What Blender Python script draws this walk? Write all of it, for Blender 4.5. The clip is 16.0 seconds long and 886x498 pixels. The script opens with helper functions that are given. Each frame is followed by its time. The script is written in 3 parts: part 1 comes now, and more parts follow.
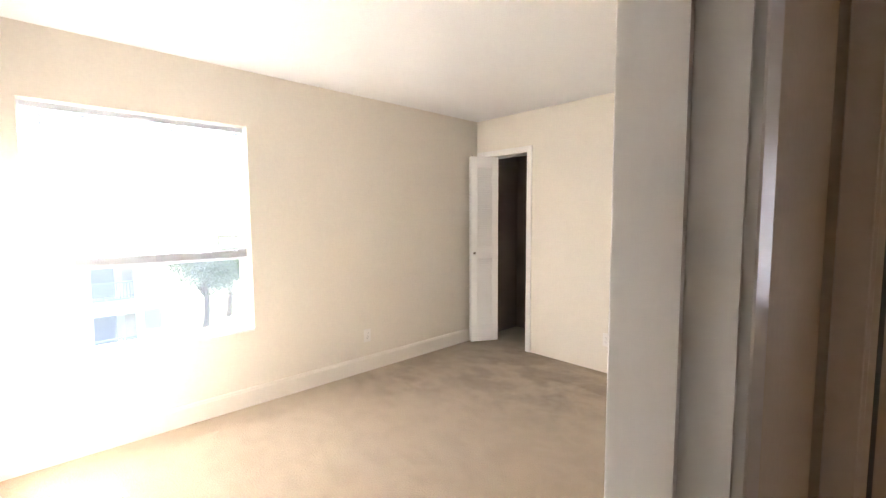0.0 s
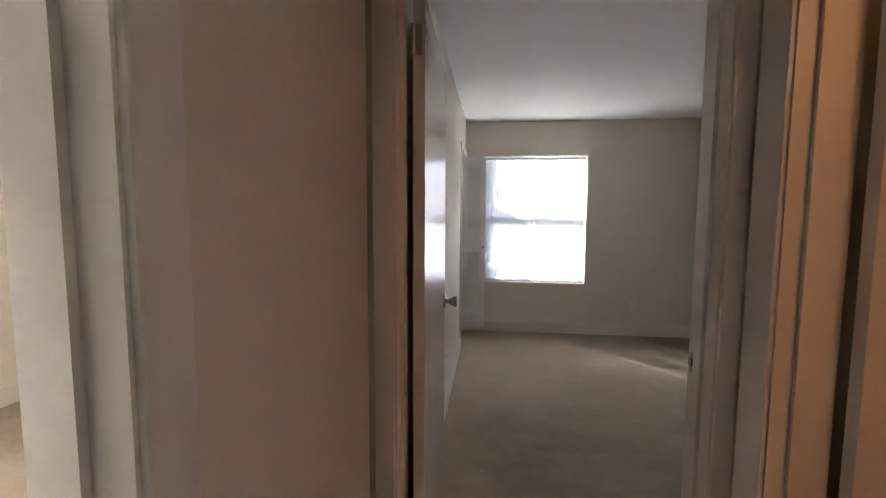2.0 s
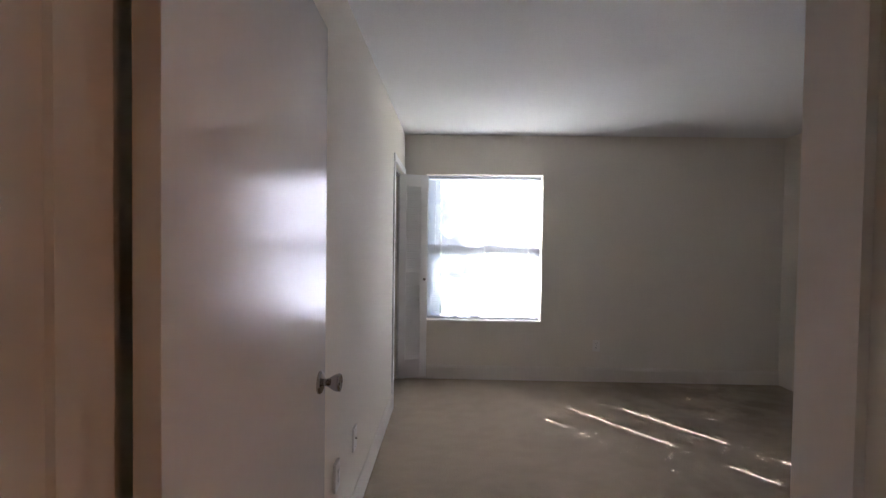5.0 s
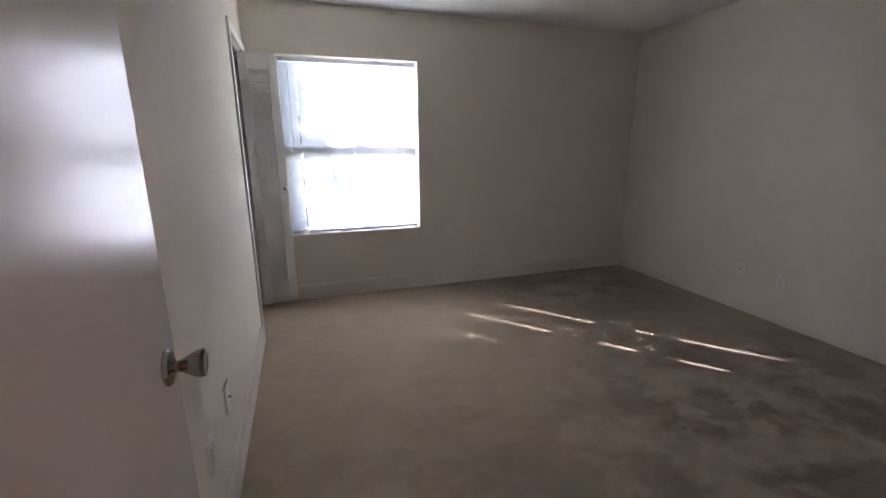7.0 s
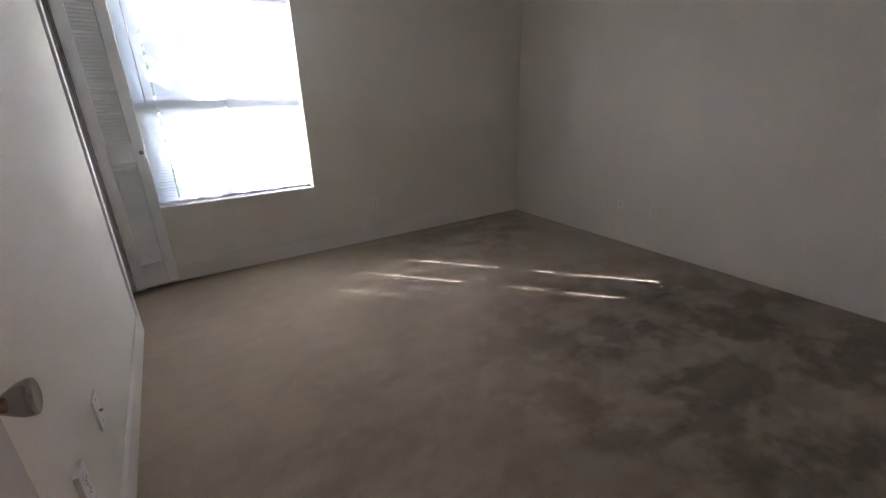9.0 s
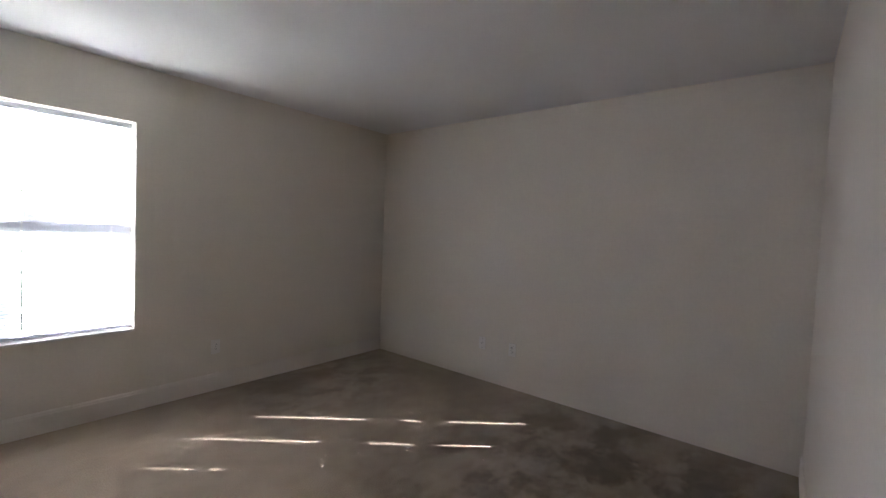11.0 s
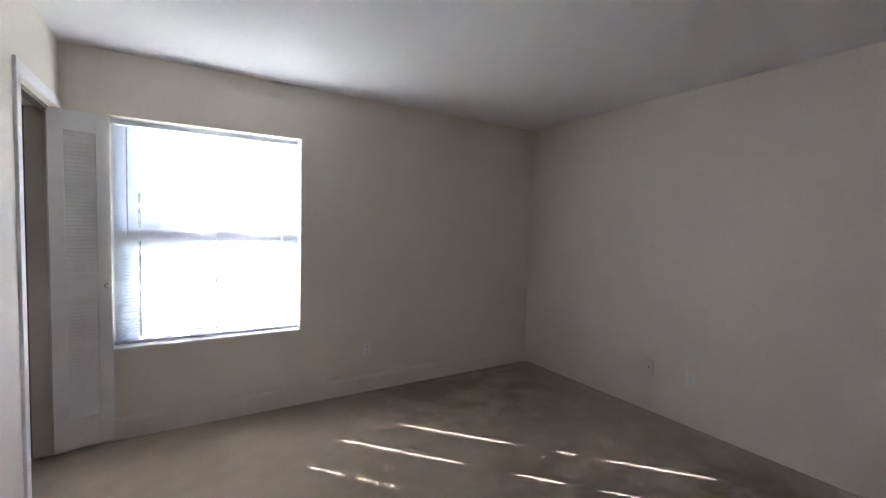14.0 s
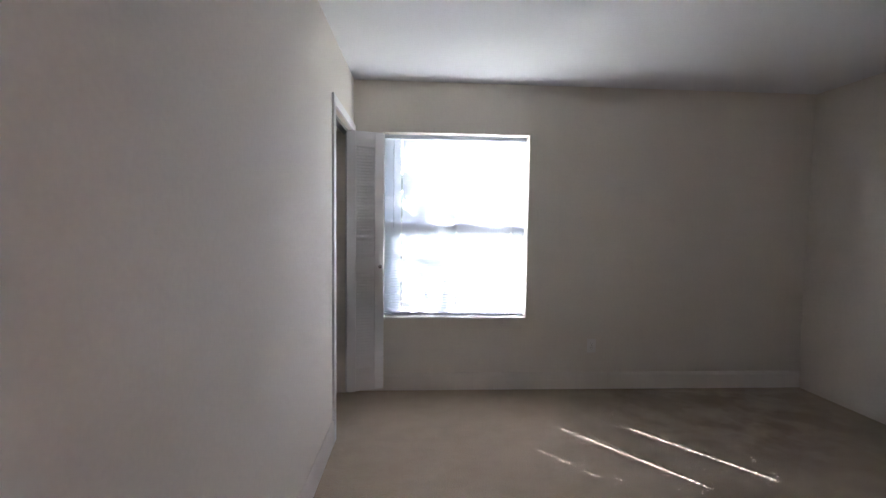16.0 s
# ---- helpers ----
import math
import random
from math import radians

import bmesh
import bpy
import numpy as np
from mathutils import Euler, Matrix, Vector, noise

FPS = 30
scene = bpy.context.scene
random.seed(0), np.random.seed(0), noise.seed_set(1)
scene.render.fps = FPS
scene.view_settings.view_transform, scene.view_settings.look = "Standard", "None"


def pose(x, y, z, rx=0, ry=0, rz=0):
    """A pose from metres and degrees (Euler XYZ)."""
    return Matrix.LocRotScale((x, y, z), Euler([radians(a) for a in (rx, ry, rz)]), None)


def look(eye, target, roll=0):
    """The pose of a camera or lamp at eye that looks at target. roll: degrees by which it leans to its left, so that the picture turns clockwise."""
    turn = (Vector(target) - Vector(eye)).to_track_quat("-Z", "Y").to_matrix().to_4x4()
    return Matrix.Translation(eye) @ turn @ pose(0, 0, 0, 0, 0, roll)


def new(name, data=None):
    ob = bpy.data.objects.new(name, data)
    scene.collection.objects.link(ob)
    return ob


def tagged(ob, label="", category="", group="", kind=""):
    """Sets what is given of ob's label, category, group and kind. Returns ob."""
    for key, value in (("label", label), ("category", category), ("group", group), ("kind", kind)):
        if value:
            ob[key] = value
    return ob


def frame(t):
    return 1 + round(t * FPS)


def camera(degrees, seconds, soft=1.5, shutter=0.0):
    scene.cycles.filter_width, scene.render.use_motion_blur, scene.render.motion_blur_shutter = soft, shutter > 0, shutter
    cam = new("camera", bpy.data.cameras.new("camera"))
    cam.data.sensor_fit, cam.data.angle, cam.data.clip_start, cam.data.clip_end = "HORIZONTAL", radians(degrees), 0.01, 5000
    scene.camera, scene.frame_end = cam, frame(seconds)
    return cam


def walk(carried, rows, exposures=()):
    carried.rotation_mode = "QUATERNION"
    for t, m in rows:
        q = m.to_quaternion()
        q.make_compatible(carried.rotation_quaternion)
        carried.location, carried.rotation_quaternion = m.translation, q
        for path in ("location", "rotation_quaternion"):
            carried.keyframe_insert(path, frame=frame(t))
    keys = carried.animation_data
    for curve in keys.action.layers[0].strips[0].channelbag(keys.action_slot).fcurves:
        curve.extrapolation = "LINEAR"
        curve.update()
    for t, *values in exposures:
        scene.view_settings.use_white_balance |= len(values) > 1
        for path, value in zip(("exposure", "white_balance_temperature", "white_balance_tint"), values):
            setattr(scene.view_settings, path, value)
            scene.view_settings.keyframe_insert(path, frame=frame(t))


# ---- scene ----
cam = camera(92.8, 16.0, soft=1.3, shutter=0.0)
PATH = [
    (0, (0.066, -1.387, 1.402), (-1.381, -0.016, 1.247), -0.3),
    (0.3, (0.092, -1.371, 1.388), (-1.177, 0.169, 1.245), -0.3),
    (0.6, (0.124, -1.355, 1.382), (-0.946, 0.33, 1.254), -0.1),
    (1.0, (0.161, -1.315, 1.389), (-0.622, 0.521, 1.268), -0.3),
    (1.2, (0.191, -1.314, 1.392), (-0.45, 0.577, 1.272), -0.3),
    (1.6, (0.242, -1.299, 1.396), (-0.136, 0.659, 1.247), -0.5),
    (2.0, (0.309, -1.26, 1.394), (0.082, 0.719, 1.225), 0.3),
    (2.5, (0.397, -1.186, 1.411), (0.24, 0.802, 1.257), 0.8),
    (3.0, (0.445, -1.159, 1.413), (0.323, 0.833, 1.287), 0.6),
    (3.2, (0.456, -1.145, 1.413), (0.345, 0.851, 1.297), 0.5),
    (5.5, (0.467, -0.38, 1.398), (0.453, 1.62, 1.358), 0.5),
    (6, (0.469, -0.307, 1.431), (0.551, 1.691, 1.386), 0.2),
    (6.2, (0.452, -0.238, 1.42), (0.663, 1.751, 1.38), 0.7),
    (6.5, (0.407, -0.156, 1.41), (0.789, 1.805, 1.304), 0.1),
    (7, (0.344, -0.091, 1.367), (0.956, 1.749, 0.879), -0.2),
    (7.5, (0.323, -0.061, 1.337), (1.048, 1.683, 0.678), -1.4),
    (8, (0.317, -0.03, 1.305), (1.095, 1.588, 0.425), -4.1),
    (8.2, (0.316, -0.023, 1.314), (1.117, 1.546, 0.368), -4.2),
    (8.5, (0.339, -0.012, 1.305), (1.21, 1.551, 0.41), -3.4),
    (9, (0.37, 0.018, 1.35), (1.369, 1.603, 0.65), -1.5),
    (9.6, (0.316, 0.042, 1.381), (1.51, 1.612, 1.049), 2.4),
    (12, (0.581, 0.204, 1.383), (2.279, 1.258, 1.309), -0.7),
    (12.5, (0.607, 0.253, 1.387), (2.35, 1.229, 1.301), -0.4),
    (13, (0.565, 0.372, 1.335), (2.275, 1.408, 1.279), -0.3),
    (13.5, (0.621, 0.339, 1.348), (2.04, 1.748, 1.312), 1.3),
    (14, (0.602, 0.387, 1.413), (1.656, 2.084, 1.308), 1.4),
    (14.5, (0.587, 0.375, 1.344), (1.325, 2.234, 1.305), 1.4),
    (15, (0.585, 0.359, 1.363), (1.0, 2.314, 1.29), 2.0),
    (15.5, (0.574, 0.363, 1.357), (0.739, 2.353, 1.244), 2.1),
    (16, (0.518, 0.369, 1.34), (0.628, 2.363, 1.222), 0.8),
]
EXPOSURES = [(0.0, 4.5, 6100, 16), (1.0, 4.45, 6150, 17), (2.0, 4.5, 6200, 16), (3.0, 4.5, 6050, 16), (6.0, 4.55, 5900, 18), (8.0, 4.4, 5900, 16), (9.0, 4.6, 5850, 15), (12.5, 4.62, 5950, 17), (14.0, 4.75, 5750, 16), (16.0, 4.52, 5720, 17)]
walk(cam, [(t, look(eye, target, roll)) for t, eye, target, roll in PATH], EXPOSURES)

# ---- light ----
SUN_WAY = Vector((0.655 * 0.834, -0.756 * 0.834, -0.553))  # the way the sunlight travels
world = bpy.data.worlds.new("sky")
scene.world = world
world.use_nodes = True
wn = world.node_tree
sky = wn.nodes.new("ShaderNodeTexSky")
sky.sky_type = "NISHITA"
sky.sun_disc = False
sky.sun_elevation = radians(33.5)
sky.sun_rotation = math.atan2(-0.655, 0.756)
sky.air_density, sky.dust_density = 1.0, 1.6
wn.nodes["Background"].inputs[1].default_value = 0.05
wn.links.new(sky.outputs[0], wn.nodes["Background"].inputs[0])
sun_data = bpy.data.lights.new("sun", "SUN")
sun_data.energy, sun_data.angle, sun_data.color = 5.0, radians(0.2), (1.0, 0.965, 0.92)
sun = new("sun", sun_data)
sun.matrix_world = look((-20, 24, 20), Vector((-20, 24, 20)) + SUN_WAY)


# ---- materials ----
def material(name, colour, rough=0.6, metal=0.0, grain=0.0, grain_size=200.0, bump=0.0, stain=0.0, stain_size=1.5, tint=None, random_mix=0.0, spec=0.5):
    """Paint, plaster, plastic or metal: fine grain, broad stains and relief at true size."""
    m = bpy.data.materials.new(name)
    m.use_nodes = True
    n, l = m.node_tree.nodes, m.node_tree.links
    b = n["Principled BSDF"]
    b.inputs["Roughness"].default_value, b.inputs["Metallic"].default_value = rough, metal
    b.inputs["Specular IOR Level"].default_value = spec
    at = n.new("ShaderNodeTexCoord").outputs["Object"]
    out = None

    def noise_at(scale, detail=4.0):
        t = n.new("ShaderNodeTexNoise")
        t.inputs["Scale"].default_value, t.inputs["Detail"].default_value = scale, detail
        l.new(at, t.inputs["Vector"])
        return t.outputs["Fac"]

    def mixed(fac, a, bb, amount):
        r = n.new("ShaderNodeMapRange")
        r.inputs[1].default_value, r.inputs[2].default_value, r.inputs[4].default_value = 0.35, 0.7, amount
        l.new(fac, r.inputs[0])
        x = n.new("ShaderNodeMix")
        x.data_type = "RGBA"
        l.new(r.outputs[0], x.inputs["Factor"])
        if isinstance(a, tuple):
            x.inputs["A"].default_value = (*a, 1)
        else:
            l.new(a, x.inputs["A"])
        x.inputs["B"].default_value = (*bb, 1)
        return x.outputs["Result"]

    b.inputs["Base Color"].default_value = (*colour, 1)
    src = colour
    if stain:
        src = mixed(noise_at(stain_size, 6.0), src, tint or tuple(c * 0.8 for c in colour), stain)
    if grain:
        src = mixed(noise_at(grain_size), src, tuple(c * 0.72 for c in colour), grain)
    if not isinstance(src, tuple):
        l.new(src, b.inputs["Base Color"])
        rr = n.new("ShaderNodeMapRange")
        rr.inputs[3].default_value, rr.inputs[4].default_value = max(rough - 0.03, 0.02), min(rough + 0.04, 1)
        l.new(noise_at(stain_size * 3), rr.inputs[0])
        l.new(rr.outputs[0], b.inputs["Roughness"])
    if bump:
        bp = n.new("ShaderNodeBump")
        bp.inputs["Strength"].default_value, bp.inputs["Distance"].default_value = bump, 0.003
        l.new(noise_at(grain_size, 3.0), bp.inputs["Height"])
        l.new(bp.outputs[0], b.inputs["Normal"])
    return m


def carpet_material():
    """Cut-pile beige carpet: fibre grain, brushed patches, old soiling where people stood, and painted pools of
    window light.
    """
    m = bpy.data.materials.new("carpet")
    m.use_nodes = True
    n, l = m.node_tree.nodes, m.node_tree.links
    b = n["Principled BSDF"]
    b.inputs["Roughness"].default_value, b.inputs["Specular IOR Level"].default_value = 0.95, 0.1
    b.inputs["Sheen Weight"].default_value = 0.25
    at = n.new("ShaderNodeTexCoord").outputs["Object"]

    def tex(scale, detail, distort=0.0, squash=(1, 1, 1)):
        mp = n.new("ShaderNodeMapping")
        mp.inputs["Scale"].default_value = squash
        l.new(at, mp.inputs[0])
        t = n.new("ShaderNodeTexNoise")
        t.inputs["Scale"].default_value, t.inputs["Detail"].default_value, t.inputs["Distortion"].default_value = scale, detail, distort
        l.new(mp.outputs[0], t.inputs["Vector"])
        return t.outputs["Fac"]

    def rng(v, a, bb, lo, hi):
        r = n.new("ShaderNodeMapRange")
        r.interpolation_type = "SMOOTHSTEP"
        for i, x in ((1, a), (2, bb), (3, lo), (4, hi)):
            r.inputs[i].default_value = x
        l.new(v, r.inputs[0])
        return r.outputs[0]

    def op(kind, a, bb):
        q = n.new("ShaderNodeMath")
        q.operation = kind
        for i, v in enumerate((a, bb)):
            if isinstance(v, (int, float)):
                q.inputs[i].default_value = v
            else:
                l.new(v, q.inputs[i])
        return q.outputs[0]

    def spot(x, y, radius):
        d = n.new("ShaderNodeVectorMath")
        d.operation = "DISTANCE"
        d.inputs[1].default_value = (x, y, 0)
        l.new(at, d.inputs[0])
        return rng(d.outputs["Value"], 0.3 * radius, radius, 1.0, 0.0)

    def blend(fac, a, bb):
        x = n.new("ShaderNodeMix")
        x.data_type = "RGBA"
        l.new(fac, x.inputs["Factor"])
        for key, v in (("A", a), ("B", bb)):
            if isinstance(v, tuple):
                x.inputs[key].default_value = (*v, 1)
            else:
                l.new(v, x.inputs[key])
        return x.outputs["Result"]

    # First spot only darkens the carpet inside the door; the rest is soiling.
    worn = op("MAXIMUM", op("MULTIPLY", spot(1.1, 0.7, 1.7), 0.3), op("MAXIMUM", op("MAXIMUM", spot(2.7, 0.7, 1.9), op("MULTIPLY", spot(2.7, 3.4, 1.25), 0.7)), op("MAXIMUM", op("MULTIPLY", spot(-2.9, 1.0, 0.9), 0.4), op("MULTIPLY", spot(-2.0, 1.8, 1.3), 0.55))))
    patch = rng(op("ADD", tex(2.8, 10, 0.25, (1.0, 1.3, 1)), op("MULTIPLY", op("SUBTRACT", tex(19, 6), 0.5), 0.22)), 0.42, 0.60, 0.0, 1.0)
    swirl = rng(op("ADD", tex(6.0, 9, 0.3, (1.0, 1.5, 1)), op("MULTIPLY", op("SUBTRACT", tex(31, 5), 0.5), 0.25)), 0.40, 0.64, 0.0, 1.0)
    fine = tex(420, 2)
    tuft = tex(95, 3)
    src = blend(rng(tex(0.9, 6, 0.8), 0.42, 0.62, 0.0, 0.7), CARPET, tuple(c * 0.78 for c in CARPET))
    # Pools of window light put into the colour: carpet paler before both windows.
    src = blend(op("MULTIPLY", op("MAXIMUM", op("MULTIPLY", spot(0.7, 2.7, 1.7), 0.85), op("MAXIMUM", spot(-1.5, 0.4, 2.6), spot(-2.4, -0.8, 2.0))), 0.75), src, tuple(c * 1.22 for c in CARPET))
    src = blend(op("MULTIPLY", swirl, 0.2), src, (CARPET[0] * 0.66, CARPET[1] * 0.62, CARPET[2] * 0.56))
    src = blend(rng(tex(4.0, 9, 0.3, (1.6, 0.9, 1)), 0.50, 0.70, 0.0, 0.4), src, tuple(c * 1.2 for c in CARPET))
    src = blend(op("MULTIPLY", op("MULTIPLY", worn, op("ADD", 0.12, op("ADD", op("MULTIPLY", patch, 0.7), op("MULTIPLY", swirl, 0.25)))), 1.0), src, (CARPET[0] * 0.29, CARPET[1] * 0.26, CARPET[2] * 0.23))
    src = blend(rng(fine, 0.35, 0.7, 0.0, 0.35), src, tuple(c * 0.62 for c in CARPET))
    src = blend(rng(tuft, 0.4, 0.7, 0.0, 0.25), src, tuple(c * 0.7 for c in CARPET))
    l.new(src, b.inputs["Base Color"])
    bp = n.new("ShaderNodeBump")
    bp.inputs["Strength"].default_value, bp.inputs["Distance"].default_value = 0.9, 0.006
    l.new(op("ADD", op("MULTIPLY", fine, 0.5), tuft), bp.inputs["Height"])
    l.new(bp.outputs[0], b.inputs["Normal"])
    return m


def slat_material(name="blind_vinyl", through_light=0.19):
    """Thin white vinyl that lets some light through."""
    m = bpy.data.materials.new(name)
    m.use_nodes = True
    n, l = m.node_tree.nodes, m.node_tree.links
    b = n["Principled BSDF"]
    b.inputs["Base Color"].default_value, b.inputs["Roughness"].default_value = (0.66, 0.68, 0.72, 1), 0.75
    tr = n.new("ShaderNodeBsdfTranslucent")
    tr.inputs[0].default_value = (0.85, 0.845, 0.905, 1)
    mx = n.new("ShaderNodeMixShader")
    mx.inputs[0].default_value = through_light
    l.new(b.outputs[0], mx.inputs[1])
    l.new(tr.outputs[0], mx.inputs[2])
    l.new(mx.outputs[0], n["Material Output"].inputs[0])
    return m


def glass_material(name="window_glass", tint=(0.96, 0.98, 0.98), haze=0.0):
    """Clear pane glass, with a share of added film that imitates pale glare over the view."""
    m = bpy.data.materials.new(name)
    m.use_nodes = True
    b = m.node_tree.nodes["Principled BSDF"]
    b.inputs["Base Color"].default_value = (*tint, 1)
    b.inputs["Roughness"].default_value, b.inputs["Transmission Weight"].default_value, b.inputs["IOR"].default_value = 0.0, 1.0, 1.05
    if haze:
        n, l = m.node_tree.nodes, m.node_tree.links
        film = n.new("ShaderNodeBsdfTranslucent")
        film.inputs[0].default_value = (0.78, 0.88, 1.0, 1)
        mottle = n.new("ShaderNodeTexNoise")
        mottle.inputs["Scale"].default_value, mottle.inputs["Detail"].default_value = 5.0, 6.0
        r = n.new("ShaderNodeMapRange")
        r.inputs[1].default_value, r.inputs[2].default_value, r.inputs[3].default_value, r.inputs[4].default_value = 0.3, 0.7, 0.6 * haze, 1.4 * haze
        l.new(mottle.outputs["Fac"], r.inputs[0])
        mx = n.new("ShaderNodeMixShader")
        l.new(r.outputs[0], mx.inputs[0])
        l.new(b.outputs[0], mx.inputs[1])
        l.new(film.outputs[0], mx.inputs[2])
        l.new(mx.outputs[0], n["Material Output"].inputs[0])
    return m


CARPET = (0.47, 0.375, 0.262)
PAINT = material("wall_paint", (0.82, 0.768, 0.675), 0.8, grain=0.12, grain_size=60, bump=0.12, stain=0.35, stain_size=0.8, tint=(0.775, 0.722, 0.625), spec=0.12)
# Guessed closet brown, darkened so the recess's shade sits in the colour.
CLOSET_SHADE = material("closet_shade_paint", (0.26, 0.20, 0.165), 0.8, grain=0.15, grain_size=60, bump=0.12, stain=0.4, stain_size=1.0, tint=(0.20, 0.155, 0.125), spec=0.15)
CEIL = material("ceiling_paint", (0.87, 0.86, 0.845), 0.85, grain=0.18, grain_size=130, bump=0.35, stain=0.3, stain_size=0.7, tint=(0.82, 0.80, 0.77), spec=0.2)
TRIM = material("trim_paint", (0.86, 0.84, 0.81), 0.36, grain=0.05, grain_size=45, bump=0.03, stain=0.25, stain_size=2.5, tint=(0.82, 0.79, 0.75))
BASEPAINT = material("baseboard_paint", (0.82, 0.775, 0.70), 0.42, grain=0.08, grain_size=45, bump=0.06, stain=0.35, stain_size=2.0, tint=(0.70, 0.64, 0.56))
DOOR = material("door_paint", (0.70, 0.68, 0.66), 0.24, grain=0.06, grain_size=35, bump=0.05, stain=0.12, stain_size=1.6, tint=(0.66, 0.64, 0.61))
LOUVRE = material("louvre_paint", (0.89, 0.88, 0.86), 0.45, grain=0.06, grain_size=60, bump=0.05, stain=0.2, stain_size=3)
PLATE = material("plate_plastic", (0.85, 0.82, 0.77), 0.35, stain=0.1, stain_size=20)
SLOT = material("slot_dark", (0.02, 0.02, 0.02), 0.6)
CHROME = material("knob_metal", (0.42, 0.41, 0.40), 0.14, metal=1.0, stain=0.3, stain_size=40, tint=(0.5, 0.48, 0.45))
STEEL = material("hinge_metal", (0.45, 0.42, 0.38), 0.4, metal=1.0, stain=0.3, stain_size=60)
ALU = material("window_metal", (0.72, 0.73, 0.74), 0.45, metal=0.3, stain=0.2, stain_size=8)
VINYL = slat_material()
THIN_VINYL = slat_material("thin_blind_vinyl", 0.20)
GLASS = glass_material()
# Haze of window glare put into the pane as a pale translucent film.
HAZY_GLASS = glass_material("hazy_window_glass", haze=0.012)
CORD = material("cord", (0.78, 0.78, 0.76), 0.8)
WAND = material("wand_plastic", (0.55, 0.57, 0.60), 0.2)
STUCCO = material("stucco", (0.62, 0.56, 0.46), 0.9, grain=0.3, grain_size=30, bump=0.4, stain=0.4, stain_size=0.5)
OUTER_TRIM = material("outer_trim", (0.72, 0.71, 0.69), 0.6, stain=0.3, stain_size=1.0)
# Blue-grey of railings and panes, also standing for the shaded porch doorways.
SHADE_TRIM = material("blue_grey_shade", (0.34, 0.36, 0.42), 0.7, stain=0.3, stain_size=1.0)
ROOFING = material("roof_shingle", (0.14, 0.12, 0.11), 0.9, grain=0.5, grain_size=12, bump=0.4)
GRASS = material("grass", (0.07, 0.10, 0.03), 0.9, grain=0.6, grain_size=9, bump=0.5, stain=0.6, stain_size=0.3, tint=(0.12, 0.11, 0.05))
ASPHALT = material("asphalt", (0.06, 0.06, 0.06), 0.9, grain=0.5, grain_size=60, bump=0.3, stain=0.4, stain_size=0.6, tint=(0.09, 0.09, 0.085))
BARK = material("bark", (0.14, 0.10, 0.07), 0.95, grain=0.7, grain_size=25, bump=0.8)
LEAF = material("leaf", (0.06, 0.10, 0.03), 0.6, stain=0.7, stain_size=3, tint=(0.11, 0.13, 0.04))
LAMPGLASS = bpy.data.materials.new("lamp_glass")
LAMPGLASS.use_nodes = True
_b = LAMPGLASS.node_tree.nodes["Principled BSDF"]
_b.inputs["Base Color"].default_value = (0.9, 0.85, 0.75, 1)
_b.inputs["Emission Color"].default_value = (1.0, 0.45, 0.14, 1)
_b.inputs["Emission Strength"].default_value = 0.15


# ---- mesh helpers ----
def box(bm, x0, y0, z0, x1, y1, z1, m=None):
    vs = [bm.verts.new(Vector((x, y, z)) if m is None else m @ Vector((x, y, z))) for z in (z0, z1) for y in (y0, y1) for x in (x0, x1)]
    for f in ((0, 2, 3, 1), (4, 5, 7, 6), (0, 1, 5, 4), (2, 6, 7, 3), (0, 4, 6, 2), (1, 3, 7, 5)):
        bm.faces.new([vs[i] for i in f])
    return bm


def bevelled(bm, width, segments=2):
    bmesh.ops.bevel(bm, geom=list(bm.edges), offset=width, segments=segments, affect="EDGES", profile=0.6)
    return bm


def profile_run(bm, pts, a, b, side, up):
    """A moulding: the profile pts (out, up) swept from a to b; side is the way out of the wall."""
    a, b, side, up = Vector(a), Vector(b), Vector(side), Vector(up)
    rings = [[bm.verts.new(p + side * o + up * u) for o, u in pts] for p in (a, b)]
    n = len(pts)
    for i in range(n):
        bm.faces.new((rings[0][i], rings[0][(i + 1) % n], rings[1][(i + 1) % n], rings[1][i]))
    bm.faces.new(rings[0][::-1])
    bm.faces.new(rings[1])
    bmesh.ops.recalc_face_normals(bm, faces=list(bm.faces))
    return bm


def lathe(bm, pts, m, steps=24):
    """Turns the profile pts (radius, height) about the local z axis of m."""
    rings = []
    for r, h in pts:
        rings.append([bm.verts.new(m @ Vector((r * math.cos(2 * math.pi * i / steps), r * math.sin(2 * math.pi * i / steps), h))) for i in range(steps)])
    for a, b in zip(rings, rings[1:]):
        for i in range(steps):
            bm.faces.new((a[i], a[(i + 1) % steps], b[(i + 1) % steps], b[i]))
    bm.faces.new(rings[0][::-1])
    bm.faces.new(rings[-1])
    bmesh.ops.recalc_face_normals(bm, faces=list(bm.faces))
    return bm


def solid(name, bm, mat, smooth=False):
    me = bpy.data.meshes.new(name)
    bm.to_mesh(me)
    bm.free()
    me.materials.append(mat)
    if smooth:
        me.shade_smooth()
        me.set_sharp_from_angle(angle=radians(35))
    return new(name, me)


def part(name, bm, mat, parent, label="", smooth=False):
    ob = solid(name, bm, mat, smooth)
    ob.parent = parent
    return tagged(ob, label)


def empty(name, m=None):
    e = new(name)
    e.empty_display_size = 0.1
    if m is not None:
        e.matrix_world = m
    return e


def setting(name, bm, mat, label, category, smooth=False):
    return tagged(solid(name, bm, mat, smooth), label, category, kind="structure")


